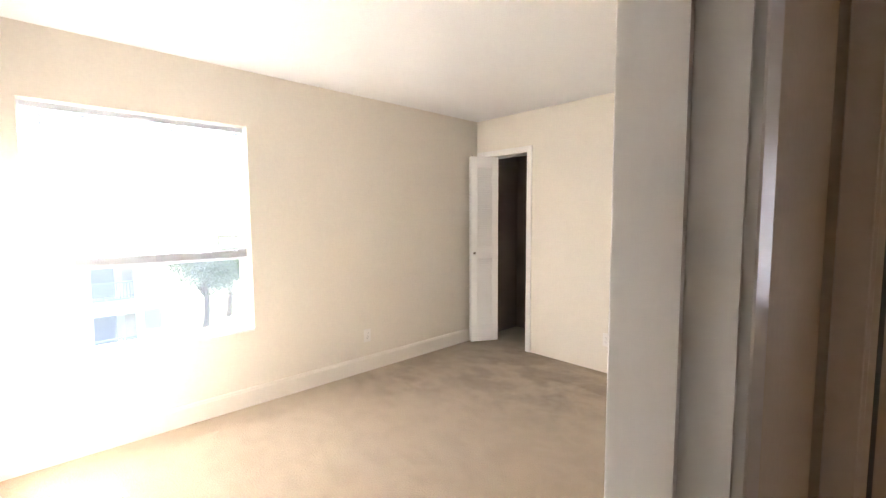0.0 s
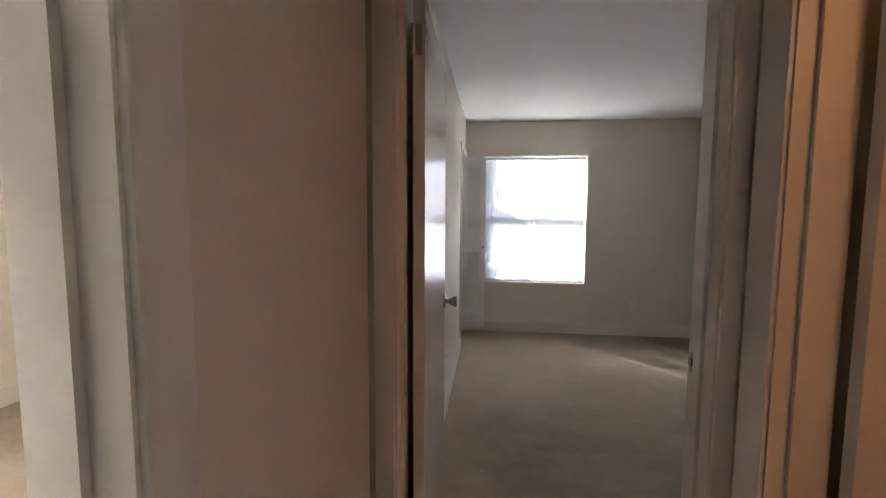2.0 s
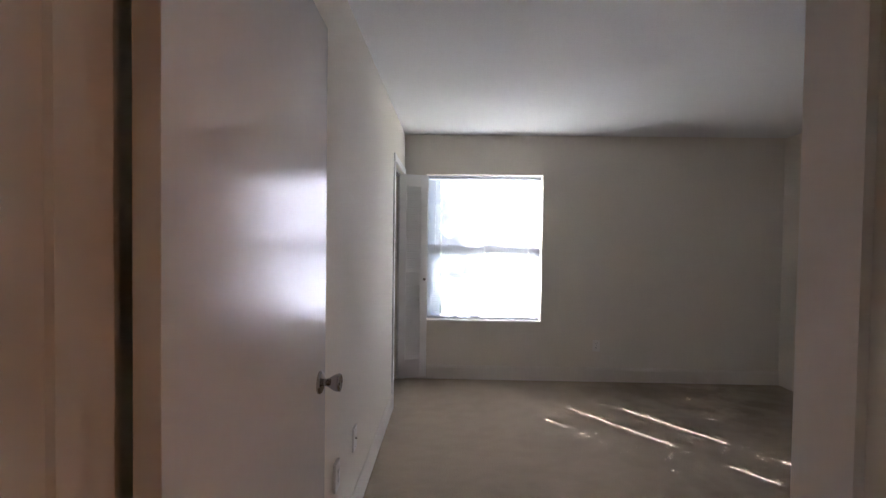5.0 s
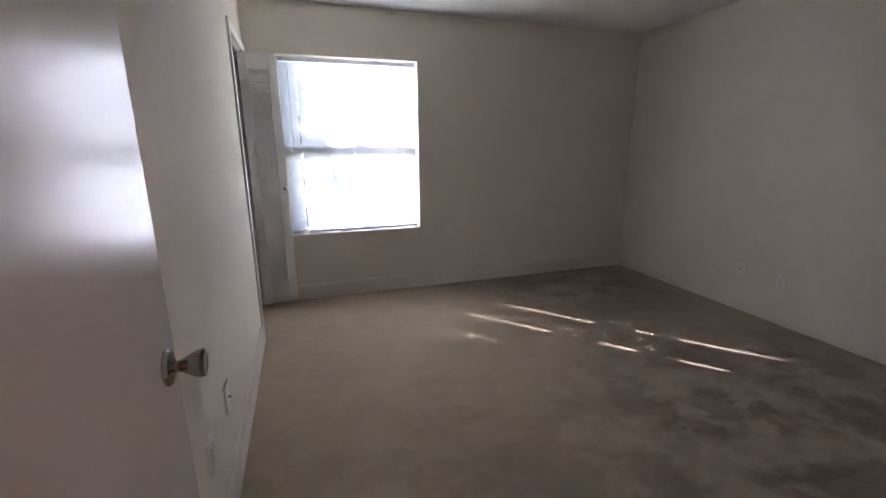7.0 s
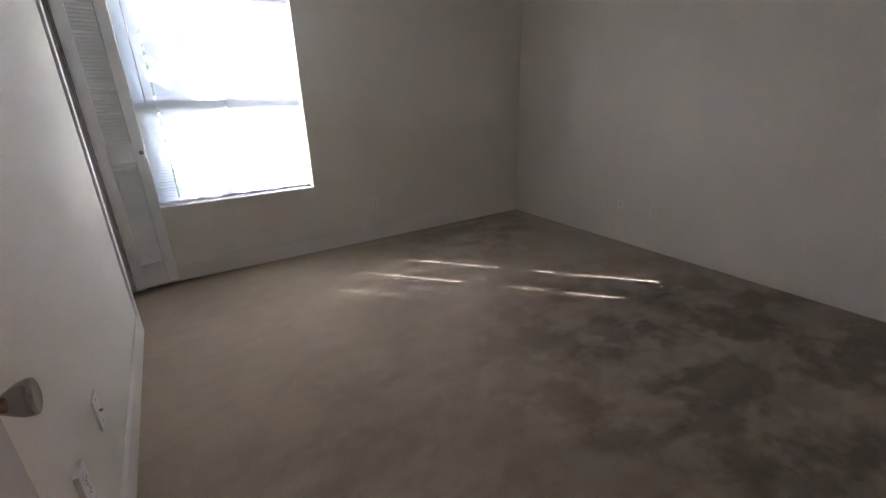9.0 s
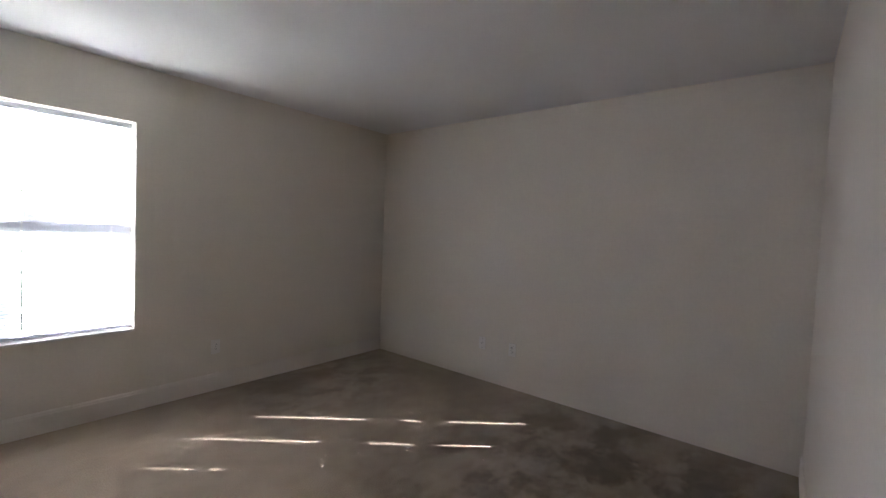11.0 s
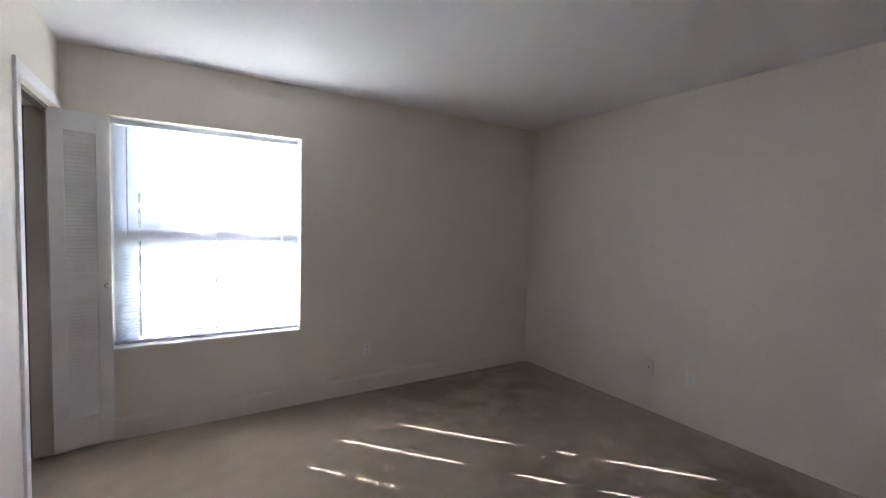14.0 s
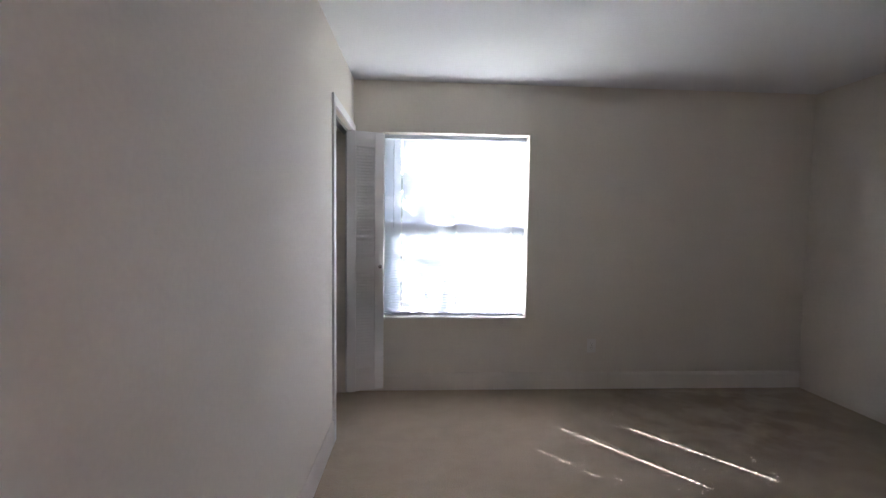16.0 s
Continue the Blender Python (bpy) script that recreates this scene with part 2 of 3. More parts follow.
def wall(name, along, p0, p1, a0, a1, holes, label, z1=2.44, paint=PAINT):
    """A wall slab between p0 and p1 across, from a0 to a1 along, with holes (a0, a1, z0, z1)."""
    bm = bmesh.new()
    cuts = sorted({a0, a1, *(h[0] for h in holes), *(h[1] for h in holes)})
    for s, e in zip(cuts, cuts[1:]):
        zs = [(0.0, z1)]
        for h in holes:
            if h[0] <= s and e <= h[1]:
                zs = [z for z in ((0.0, h[2]), (h[3], z1)) if z[1] - z[0] > 0.001]
        for zl, zh in zs:
            if along == "x":
                box(bm, s, p0, zl, e, p1, zh)
            else:
                box(bm, p0, s, zl, p1, e, zh)
    bmesh.ops.remove_doubles(bm, verts=list(bm.verts), dist=0.0001)
    return setting(name, bm, paint, label, "wall")


# ---- the shell ----
H = 2.44
HW, WH = -0.030, -0.145   # hall and first-room faces of the wall between them
NB, EB = 3.715, 3.74      # second bedroom: north and east wall faces
WA, NA, SA = -3.14, 2.186, -1.76  # first bedroom
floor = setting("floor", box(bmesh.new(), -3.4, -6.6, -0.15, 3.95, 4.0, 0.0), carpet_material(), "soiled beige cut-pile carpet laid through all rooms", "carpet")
ceiling = setting("ceiling", box(bmesh.new(), -3.4, -6.6, H, 3.95, 4.0, H + 0.15), CEIL, "matt white textured plaster ceiling", "ceiling")
wall("wall_north", "x", NB, NB + 0.16, -3.3, 3.9, [(0.22, 1.38, 0.585, 2.05)], "cream painted bedroom wall around the window")
wall("wall_east", "y", EB, EB + 0.14, -2.2, NB, [], "plain cream painted bedroom wall")
wall("wall_south", "x", -0.132, 0.0, 0.0, EB, [(0.030, 0.902, 0.0, 2.062)], "cream painted wall with the bedroom doorway")
wall("wall_west", "y", WH, 0.0, -0.132, NB, [(2.951, 3.668, 0.0, 2.036)], "cream painted wall with a closet opening")
wall("wall_hall_west", "y", WH, HW, -6.4, -0.132, [(-1.642, -0.888, 0.0, 2.062)], "cream painted hall wall with a doorway")
wall("wall_hall_east", "y", 0.945, 1.067, -6.4, -0.132, [(-1.017, -0.236, 0.0, 2.062)], "cream painted hall wall with a doorway")
# Unseen end wall, set far back so less light bounces along the hall.
wall("wall_hall_south", "x", -6.52, -6.4, WH, 2.8, [], "plain cream painted wall added to close the unseen hall end")
wall("wall_bath_east", "y", 2.6, 2.72, -3.0, -0.132, [], "plain cream painted bathroom wall")
wall("wall_bath_south", "x", -2.12, -2.0, 1.067, 2.6, [], "plain cream painted bathroom wall")
wall("wall_room_west", "y", WA - 0.16, WA, -2.1, NB, [(-1.455, -0.285, 0.57, 2.05)], "cream painted wall of the first bedroom around its window")
wall("wall_room_north", "x", NA, NA + 0.12, WA, WH, [(-3.075, -2.463, 0.0, 2.042)], "cream painted wall of the first bedroom with a closet")
wall("wall_room_south", "x", SA - 0.12, SA, WA, WH, [], "plain cream painted wall of the first bedroom")
wall("wall_closet_a", "x", 2.92, 3.0, WA, -0.75, [], "closet back wall, brown darkened to carry its shade", paint=CLOSET_SHADE)
wall("wall_closet_a_side", "y", -1.5, -1.4, NA + 0.12, 2.92, [], "closet side wall, brown darkened to carry its shade", paint=CLOSET_SHADE)
wall("wall_closet_b", "y", -0.83, -0.75, NA + 0.12, NB, [], "closet back wall, brown darkened to carry its shade", paint=CLOSET_SHADE)
wall("wall_closet_b_side", "x", 2.36, 2.44, -0.75, WH, [], "closet side wall, brown darkened to carry its shade", paint=CLOSET_SHADE)

# Thin added panels bring the same shade-dark brown over the cream closet ends.
wall("wall_closet_b_end", "x", NB - 0.012, NB, -0.75, WH, [], "thin panel on the closet end wall, brown darkened for shade", paint=CLOSET_SHADE)
wall("wall_closet_a_end", "y", WA, WA + 0.012, NA + 0.12, 2.92, [], "thin panel on the closet end wall, brown darkened for shade", paint=CLOSET_SHADE)

BASE = [(0, 0), (0.013, 0), (0.013, 0.115), (0.010, 0.124), (0.010, 0.130), (0.005, 0.140), (0, 0.140)]


def baseboard(a, b, side):
    setting("baseboard", profile_run(bmesh.new(), BASE, (*a, 0), (*b, 0), side, (0, 0, 1)), BASEPAINT, "cream painted wooden baseboard along the carpet", "baseboard")


baseboard((0.0, NB), (EB, NB), (0, -1, 0))
baseboard((0.945, 0.0), (EB - 0.013, 0.0), (0, 1, 0))
baseboard((0.0, 0.02), (0.0, 2.893), (1, 0, 0))
baseboard((WA, SA), (WA, NA), (1, 0, 0))
baseboard((WA + 0.013, SA), (WH, SA), (0, 1, 0))
baseboard((WH, -0.832), (WH, NA), (-1, 0, 0))
baseboard((HW, -0.830), (HW, -0.133), (1, 0, 0))
baseboard((0.945, -6.4), (0.945, -1.08), (-1, 0, 0))

CASING = [(0, 0), (0, 0.057), (0.0115, 0.057), (0.0135, 0.055), (0.0135, 0.002), (0.0115, 0.0)]


def casing(face, way, a0, a1, top, along, left=True, right=True, left_w=0.057, right_w=0.057, name="door_trim"):
    """Moulded casing round an opening from a0 to a1: face is the wall face, way its outward sign."""
    def at(a, z):
        return (a, face, z) if along == "x" else (face, a, z)
    side = (0, way, 0) if along == "x" else (way, 0, 0)
    out = Vector((1, 0, 0)) if along == "x" else Vector((0, 1, 0))
    if left:
        bm = bmesh.new()
        profile_run(bm, [(o, u * left_w / 0.057) for o, u in CASING], at(a0, 0), at(a0, top), side, -out)
        setting(name, bm, TRIM, "white painted door casing", "door trim")
    if right:
        bm = bmesh.new()
        profile_run(bm, [(o, u * right_w / 0.057) for o, u in CASING], at(a1, 0), at(a1, top), side, out)
        setting(name, bm, TRIM, "white painted door casing", "door trim")
    bm = bmesh.new()
    profile_run(bm, CASING, at(a0 - (left_w if left else 0), top), at(a1 + (right_w if right else 0), top), side, (0, 0, 1))
    setting(name, bm, TRIM, "white painted door casing over the opening", "door trim")


def jambs(along, p0, p1, a0, a1, top, stop=None):
    """Jamb boards inside an opening whose clear width is a0 to a1, with a door stop."""
    def put(bm, s, e, zl, zh, q0, q1):
        if along == "x":
            box(bm, s, q0, zl, e, q1, zh)
        else:
            box(bm, q0, s, zl, q1, e, zh)
    bm = bmesh.new()
    put(bm, a0 - 0.0215, a0, 0.001, top, p0, p1)
    put(bm, a1, a1 + 0.0215, 0.001, top, p0, p1)
    put(bm, a0 - 0.0215, a1 + 0.0215, top, top + 0.0215, p0, p1)
    setting("door_frame", bm, TRIM, "white painted wooden door frame", "door frame")
    if stop:
        bm = bmesh.new()
        put(bm, a0, a0 + 0.011, 0.002, top - 0.0115, *stop)
        put(bm, a1 - 0.011, a1, 0.002, top - 0.0115, *stop)
        put(bm, a0, a1, top - 0.011, top, *stop)
        setting("door_stop", bm, TRIM, "thin white door stop moulding", "door stop")


# bedroom doorway, bathroom doorway, first bedroom doorway, two closets
jambs("x", -0.134, 0.002, 0.052, 0.880, 2.04, (-0.085, -0.048))
casing(-0.132, -1, 0.046, 0.886, 2.046, "x", right_w=0.0445)
casing(0.0, 1, 0.046, 0.886, 2.046, "x", left_w=0.045)
jambs("y", 0.943, 1.069, -0.995, -0.258, 2.04, (0.985, 1.025))
casing(0.945, -1, -1.001, -0.252, 2.046, "y", right_w=0.100)
casing(1.067, 1, -1.001, -0.252, 2.046, "y")
jambs("y", WH - 0.002, HW + 0.002, -1.62, -0.910, 2.04, (-0.108, -0.076))
casing(HW, 1, -1.626, -0.904, 2.046, "y", right_w=0.070)
casing(WH, -1, -1.626, -0.904, 2.046, "y")
casing(0.0, 1, 2.951, 3.668, 2.036, "y", right_w=0.045, name="closet_trim")
casing(NA, -1, -3.075, -2.463, 2.042, "x", name="closet_trim")


# ---- doors ----
def hinge(parent, z, m):
    bm = bmesh.new()
    lathe(bm, [(0.006, -0.045), (0.0065, -0.043), (0.0065, 0.043), (0.006, 0.045)], m @ pose(0, 0, z), 12)
    box(bm, -0.002, -0.028, z - 0.044, 0.0015, 0.0, z + 0.044, m)
    return part("hinge", bm, STEEL, parent, "painted steel butt hinge", True)


def door_leaf(name, m, width, label, knob=True, knob_z=0.976):
    """A flush door: local x runs from the hinge to the free edge, y through the leaf (0 to 0.036)."""
    d = tagged(empty(name, m), label, "door", kind="structure")
    part("leaf", bevelled(box(bmesh.new(), 0.003, 0.0, 0.014, width, 0.036, 2.034), 0.0015), DOOR, d)
    for z in (0.22, 1.90):
        hinge(d, z, pose(0.0, 0.036, 0))
    if knob:
        for s, y in ((1, 0.036), (-1, 0.0)):
            k = pose(width - 0.066, y, knob_z, -90 * s)
            body = part("knob", lathe(bmesh.new(), [(0.0115, 0.004), (0.0105, 0.018), (0.012, 0.026), (0.018, 0.036), (0.0245, 0.048), (0.0265, 0.058), (0.0255, 0.062), (0.021, 0.0635), (0.016, 0.062)], k, 28), CHROME, d, "chrome tulip door knob", True)
            part("rosette", lathe(bmesh.new(), [(0.033, 0.0), (0.0335, 0.004), (0.030, 0.009), (0.020, 0.012), (0.0125, 0.014)], k, 28), CHROME, body, "", True)
        bm = box(bmesh.new(), width - 0.0005, 0.006, knob_z - 0.028, width + 0.0015, 0.030, knob_z + 0.028)
        part("latch_plate", bm, STEEL, d)
    return d


# local y of the leaf faces away from the wall, so the leaf is turned with its face to the room
door_leaf("door_1", Matrix.Translation((0.108, 0.006, 0)) @ pose(0, 0, 0, 0, 0, 91.7) @ pose(0, 0, 0), 0.775, "open flush white bedroom door with a chrome knob")
door_leaf("door_2", Matrix.Translation((1.085, -0.306, 0)) @ pose(0, 0, 0, 0, 0, -2.0), 0.745, "open flush white bathroom door lit by warm light", knob=True)

plate = tagged(empty("strike_plate", pose(0.880, -0.022, 0.976)), "worn steel strike plate let into the door frame", "strike plate", kind="structure")
bm = box(bmesh.new(), -0.0016, -0.014, -0.029, 0.0, 0.010, 0.029)
box(bm, -0.0016, 0.010, -0.012, 0.0008, 0.0235, 0.012)
part("plate", bm, STEEL, plate)
part("latch_hole", box(bmesh.new(), -0.0024, -0.008, -0.011, -0.0014, 0.004, 0.011), SLOT, plate)

ARM = {}


def louvre_leaf(parent, m, width, knob_at=None):
    """One bifold leaf: local x across, y through (0 to 0.024), two louvred fields."""
    st = 0.070
    leaf = empty("bifold_leaf", m)
    leaf.parent = parent
    z0, z1 = 0.034, 2.03
    fields = ((0.215, 0.945), (1.075, 1.915))
    bm = bmesh.new()
    box(bm, 0.0, 0.0, z0, st, 0.024, z1)
    bevelled(bm, 0.002, 1)
    part("stile", bm, LOUVRE, leaf)
    bm = bmesh.new()
    box(bm, width - st, 0.0, z0, width, 0.024, z1)
    bevelled(bm, 0.002, 1)
    part("stile", bm, LOUVRE, leaf)
    for zl, zh in ((z0, fields[0][0]), (fields[0][1], fields[1][0]), (fields[1][1], z1)):
        part("rail", box(bmesh.new(), st, 0.001, zl, width - st, 0.023, zh), LOUVRE, leaf)
    key = round(width, 3)
    if key not in ARM:
        bm = bmesh.new()
        t = pose(0, 0.012, 0, 61)
        box(bm, st, -0.0150, -0.0018, width - st, 0.0150, 0.0018, t)
        me = bpy.data.meshes.new("slat")
        bm.to_mesh(me)
        bm.free()
        me.materials.append(LOUVRE)
        ARM[key] = me
    for zl, zh in fields:
        k = int((zh - zl) / 0.0225)
        for i in range(k):
            s = new("slat", ARM[key])
            s.parent = leaf
            s.location = (0, 0, zl + (i + 0.5) * (zh - zl) / k)
    if knob_at is not None:
        part("knob", lathe(bmesh.new(), [(0.006, 0.0), (0.006, 0.010), (0.013, 0.018), (0.014, 0.024), (0.010, 0.029), (0.004, 0.030)], pose(knob_at, 0.0, 1.006, 90), 20), CHROME, leaf, "small round metal knob", True)
    return leaf


def between(ax, ay, bx, by):
    return Matrix.Translation((ax, ay, 0)) @ pose(0, 0, 0, 0, 0, math.degrees(math.atan2(by - ay, bx - ax)))


def bifold(label, front, back, knob_side):
    d = tagged(empty("bifold_door", Matrix.Translation((front[0], front[1], 0))), label, "closet door")
    inv = Matrix.Translation((-front[0], -front[1], 0))
    w = math.dist(front[:2], front[2:])
    louvre_leaf(d, inv @ between(*front), w, knob_side)
    w2 = math.dist(back[:2], back[2:])
    louvre_leaf(d, inv @ between(*back), w2)
    bm = bmesh.new()
    lathe(bm, [(0.004, 2.028), (0.004, 2.048)], inv @ pose(back[0] + 0.02, back[1] + 0.012, 0), 10)
    lathe(bm, [(0.004, 0.001), (0.004, 0.038)], inv @ pose(back[0] + 0.02, back[1] + 0.012, 0), 10)
    part("pivot_pin", bm, STEEL, d)
    return d


bifold("white louvred bifold closet door folded open beside the window", (-0.035, 3.585, 0.237, 3.664), (-0.05, 3.628, 0.238, 3.689), 0.252)
bifold("white louvred bifold closet door folded open in the corner", (-3.000, 1.935, -2.852, 2.205), (-3.040, 1.96, -2.90, 2.225), 0.03)
for nm, rail in (("closet_track", (-0.070, 2.951, 2.012, -0.030, 3.668, 2.036)), ("closet_track", (-3.075, 2.225, 2.018, -2.463, 2.262, 2.042))):
    setting(nm, box(bmesh.new(), *rail), STEEL, "metal bifold track under the closet head", "closet track")


# ---- windows and blinds ----
def local_x(ax, ay, way):
    """Frame of a window: local x along the wall, y outwards, seen from the room."""
    return Matrix.Translation((ax, ay, 0)) @ pose(0, 0, 0, 0, 0, way)


def window(name, m, w, z0, z1, mid, label, glass=GLASS):
    d = tagged(empty(name, m), label, "window", kind="structure")
    fr = bmesh.new()
    for b in ((0.0, 0.095, z0, 0.032, 0.135, z1), (w - 0.032, 0.095, z0, w, 0.135, z1), (0.032, 0.095, z0, w - 0.032, 0.135, z0 + 0.03), (0.032, 0.095, z1 - 0.03, w - 0.032, 0.135, z1)):
        box(fr, *b)
    part("window_frame", fr, ALU, d)
    part("meeting_rail", bevelled(box(bmesh.new(), 0.032, 0.092, mid - 0.012, w - 0.032, 0.133, mid + 0.066), 0.003, 1), ALU, d)
    for x in (0.032, w - 0.054):
        part("sash_stile", box(bmesh.new(), x, 0.100, z0 + 0.03, x + 0.022, 0.114, mid - 0.012), ALU, d)
    part("sash_rail", box(bmesh.new(), 0.054, 0.100, z0 + 0.03, w - 0.054, 0.114, z0 + 0.046), ALU, d)
    for y, zl, zh, i in ((0.106, z0 + 0.046, mid - 0.012, 0.054), (0.122, mid + 0.066, z1 - 0.03, 0.032)):
        p = part("pane", box(bmesh.new(), i, y, zl, w - i, y + 0.004, zh), glass, d)
        p.visible_shadow = False
    part("window_sill", bevelled(box(bmesh.new(), 0.001, -0.012, z0 - 0.008, w - 0.001, 0.095, z0 + 0.010), 0.004), TRIM, d, "painted window sill board")
    return d


def blind(m, w, top, bottom, tilt, holes, label, stack=0, vinyl=VINYL):
    """A mini blind: head rail, slats with cord slots, bottom rail, ladder cords and a wand."""
    d = tagged(empty("window_blind", m), label, "blind")
    x0, x1 = 0.012, w - 0.012
    part("head_rail", bevelled(box(bmesh.new(), x0, 0.004, top - 0.030, x1, 0.030, top), 0.002, 1), vinyl, d)
    y = 0.017
    me_bm = bmesh.new()
    t = pose(0, y, 0, tilt)
    half, slot, crown = 0.0125, 0.0109, 0.0010
    rows = [(-half, 0.0), (-slot, crown * 0.3), (slot, crown * 0.3), (half, 0.0)]
    edges = [x0 + 0.004]
    for hx in holes:
        edges += [hx - 0.0058, hx + 0.0058]
    edges.append(x1 - 0.004)
    grid = [[me_bm.verts.new(t @ Vector((x, v, c))) for x in edges] for v, c in rows]
    for r in range(3):
        for i in range(len(edges) - 1):
            if r == 1 and i % 2 == 1:
                continue
            me_bm.faces.new((grid[r][i], grid[r][i + 1], grid[r + 1][i + 1], grid[r + 1][i]))
    me = bpy.data.meshes.new("blind_slat")
    me_bm.to_mesh(me)
    me_bm.free()
    me.materials.append(vinyl)
    pitch = 0.0218
    z = top - 0.045
    k = 0
    low = bottom + 0.022 + stack * 0.0022
    rnd = random.Random(5)
    while z > low:
        s = new("slat", me)
        s.parent = d
        s.location = (0, 0, z)
        s.rotation_euler = (radians(rnd.uniform(-0.7, 0.7)), radians(rnd.uniform(-0.06, 0.06)), 0)
        z -= pitch
        k += 1
    flat = bpy.data.meshes.new("stacked_slat")
    fb = box(bmesh.new(), x0 + 0.004, y - half, 0, x1 - 0.004, y + half, 0.0012)
    fb.to_mesh(flat)
    fb.free()
    flat.materials.append(vinyl)
    for i in range(stack):
        s = new("stacked_slat", flat)
        s.parent = d
        s.location = (0, 0, bottom + 0.019 + i * 0.0022)
    bm = bmesh.new()
    profile_run(bm, [(y - 0.012, 0.002), (y + 0.012, 0.0), (y + 0.012, 0.016), (y, 0.019), (y - 0.012, 0.018)], (x0, 0, bottom), (x1, 0, bottom), (0, 1, 0), (0, 0, 1))
    part("bottom_rail", bm, vinyl, d)
    for hx in holes:
        for yy, xx in ((y - 0.0135, hx), (y + 0.0135, hx - 0.012)):
            part("ladder_cord", box(bmesh.new(), xx - 0.0013, yy - 0.0006, bottom + 0.01, xx + 0.0013, yy + 0.0006, top - 0.03), CORD, d)
    wand = bmesh.new()
    lathe(wand, [(0.0035, 0.0), (0.004, 0.02), (0.0035, 0.04), (0.0035, 0.66), (0.002, 0.69)], pose(0.088, -0.006, top - 0.735), 8)
    part("tilt_wand", wand, WAND, d, "clear plastic tilt wand")
    return d


mB = local_x(0.22, NB, 0)
window("window_1", mB, 1.16, 0.585, 2.05, 1.285, "single-hung aluminium window with white sill behind a blind")
blind(mB @ Matrix.Translation((0, 0.055, 0)), 1.16, 2.040, 0.598, -62, (0.150, 0.595, 1.040), "closed white mini blind glowing with daylight")
mA = local_x(WA, -1.455, 90)
window("window_2", mA, 1.17, 0.57, 2.05, 1.285, "single-hung aluminium window with haze added to its glass below a raised blind", HAZY_GLASS)
blind(mA @ Matrix.Translation((0, 0.045, 0)), 1.17, 2.040, 1.095, 46, (0.20, 0.585, 0.97), "thin white mini blind drawn halfway up the window", stack=24, vinyl=THIN_VINYL)


# ---- wall plates ----
def outlet(m, label, kind="outlet", tilt=0.0, depth=0.0055):
    """A wall plate: local x along the wall, y out of the wall, origin at its centre."""
    d = tagged(empty("wall_outlet", m @ pose(0, 0, 0, 0, 0, tilt)), label, "outlet")
    bm = bevelled(box(bmesh.new(), -0.036, 0.0, -0.058, 0.036, 0.0055, 0.058), 0.0022)
    if depth > 0.006:
        box(bm, -0.034, 0.0055 - depth, -0.056, 0.034, 0.0008, 0.056)
    part("cover_plate", bm, PLATE, d)
    if kind == "outlet":
        for z in (-0.020, 0.020):
            face = part("socket", bevelled(box(bmesh.new(), -0.0165, 0.004, z - 0.0135, 0.0165, 0.0072, z + 0.0135), 0.003), PLATE, d)
            bm = bmesh.new()
            for x in (-0.0065, 0.0065):
                box(bm, x - 0.001, 0.0068, z - 0.003, x + 0.001, 0.0076, z + 0.006)
            box(bm, -0.002, 0.0068, z - 0.009, 0.002, 0.0076, z - 0.006)
            part("slots", bm, SLOT, face)
        part("screw", lathe(bmesh.new(), [(0.003, 0.005), (0.003, 0.0068)], pose(0, 0, 0, -90), 10), STEEL, d)
    else:
        part("coax_port", lathe(bmesh.new(), [(0.0048, 0.004), (0.0048, 0.014), (0.003, 0.015)], pose(0, 0, 0, -90), 14), STEEL, d)
        for z in (-0.042, 0.042):
            part("screw", lathe(bmesh.new(), [(0.003, 0.005), (0.003, 0.0068)], pose(0, 0, z, -90), 10), STEEL, d)
    return d


outlet(pose(1.935, NB, 0.36, 0, 0, 180), "cream plastic power outlet on the window wall")
outlet(pose(EB, 1.985, 0.35, 0, 0, 90), "cream plastic power outlet low on the plain wall")
outlet(pose(EB, 2.305, 0.35, 0, 0, 90), "cream plastic cable socket plate low on the plain wall", "coax")
outlet(pose(0.0025, 1.555, 0.41, 0, 0, -90), "cream cable socket plate near the closet", "coax", depth=0.008)
outlet(pose(0.0075, 1.215, 0.415, 0, 0, -90), "loose cream outlet plate standing off the wall", depth=0.013)
outlet(pose(WA, 0.695, 0.327, 0, 0, -90), "cream plastic power outlet under the bright wall")
outlet(pose(-1.60, NA, 0.30, 0, 0, 180), "cream plastic power outlet beside the closet")


# ---- bathroom lamp ----
def ceiling_lamp(x, y):
    d = tagged(empty("ceiling_lamp", pose(x, y, H)), "warm round glass ceiling lamp, switched on", "lamp")
    part("lamp_base", lathe(bmesh.new(), [(0.15, -0.022), (0.155, -0.012), (0.155, -0.0005)], pose(0, 0, 0), 32), ALU, d, "", True)
    part("lamp_shade", lathe(bmesh.new(), [(0.02, -0.098), (0.07, -0.09), (0.115, -0.066), (0.138, -0.024)], pose(0, 0, 0), 32), LAMPGLASS, d, "glowing warm glass bowl", True)


ceiling_lamp(1.9, -1.72)
bulb = bpy.data.lights.new("bath_bulb", "POINT")
bulb.energy, bulb.color, bulb.shadow_soft_size = 0.32, (1.0, 0.44, 0.17), 0.09
bulb_ob = new("bath_bulb", bulb)
bulb_ob.location = (1.9, -1.72, H - 0.22)


# ---- outside ----
G = -5.8
ground = setting("ground", box(bmesh.new(), -600, -600, G - 0.2, 600, 600, G), GRASS, "lawn around the apartment blocks", "lawn")
setting("road", box(bmesh.new(), -21.0, -60, G - 0.1, -14.0, 60, G + 0.012), ASPHALT, "parking lane between the blocks", "road")


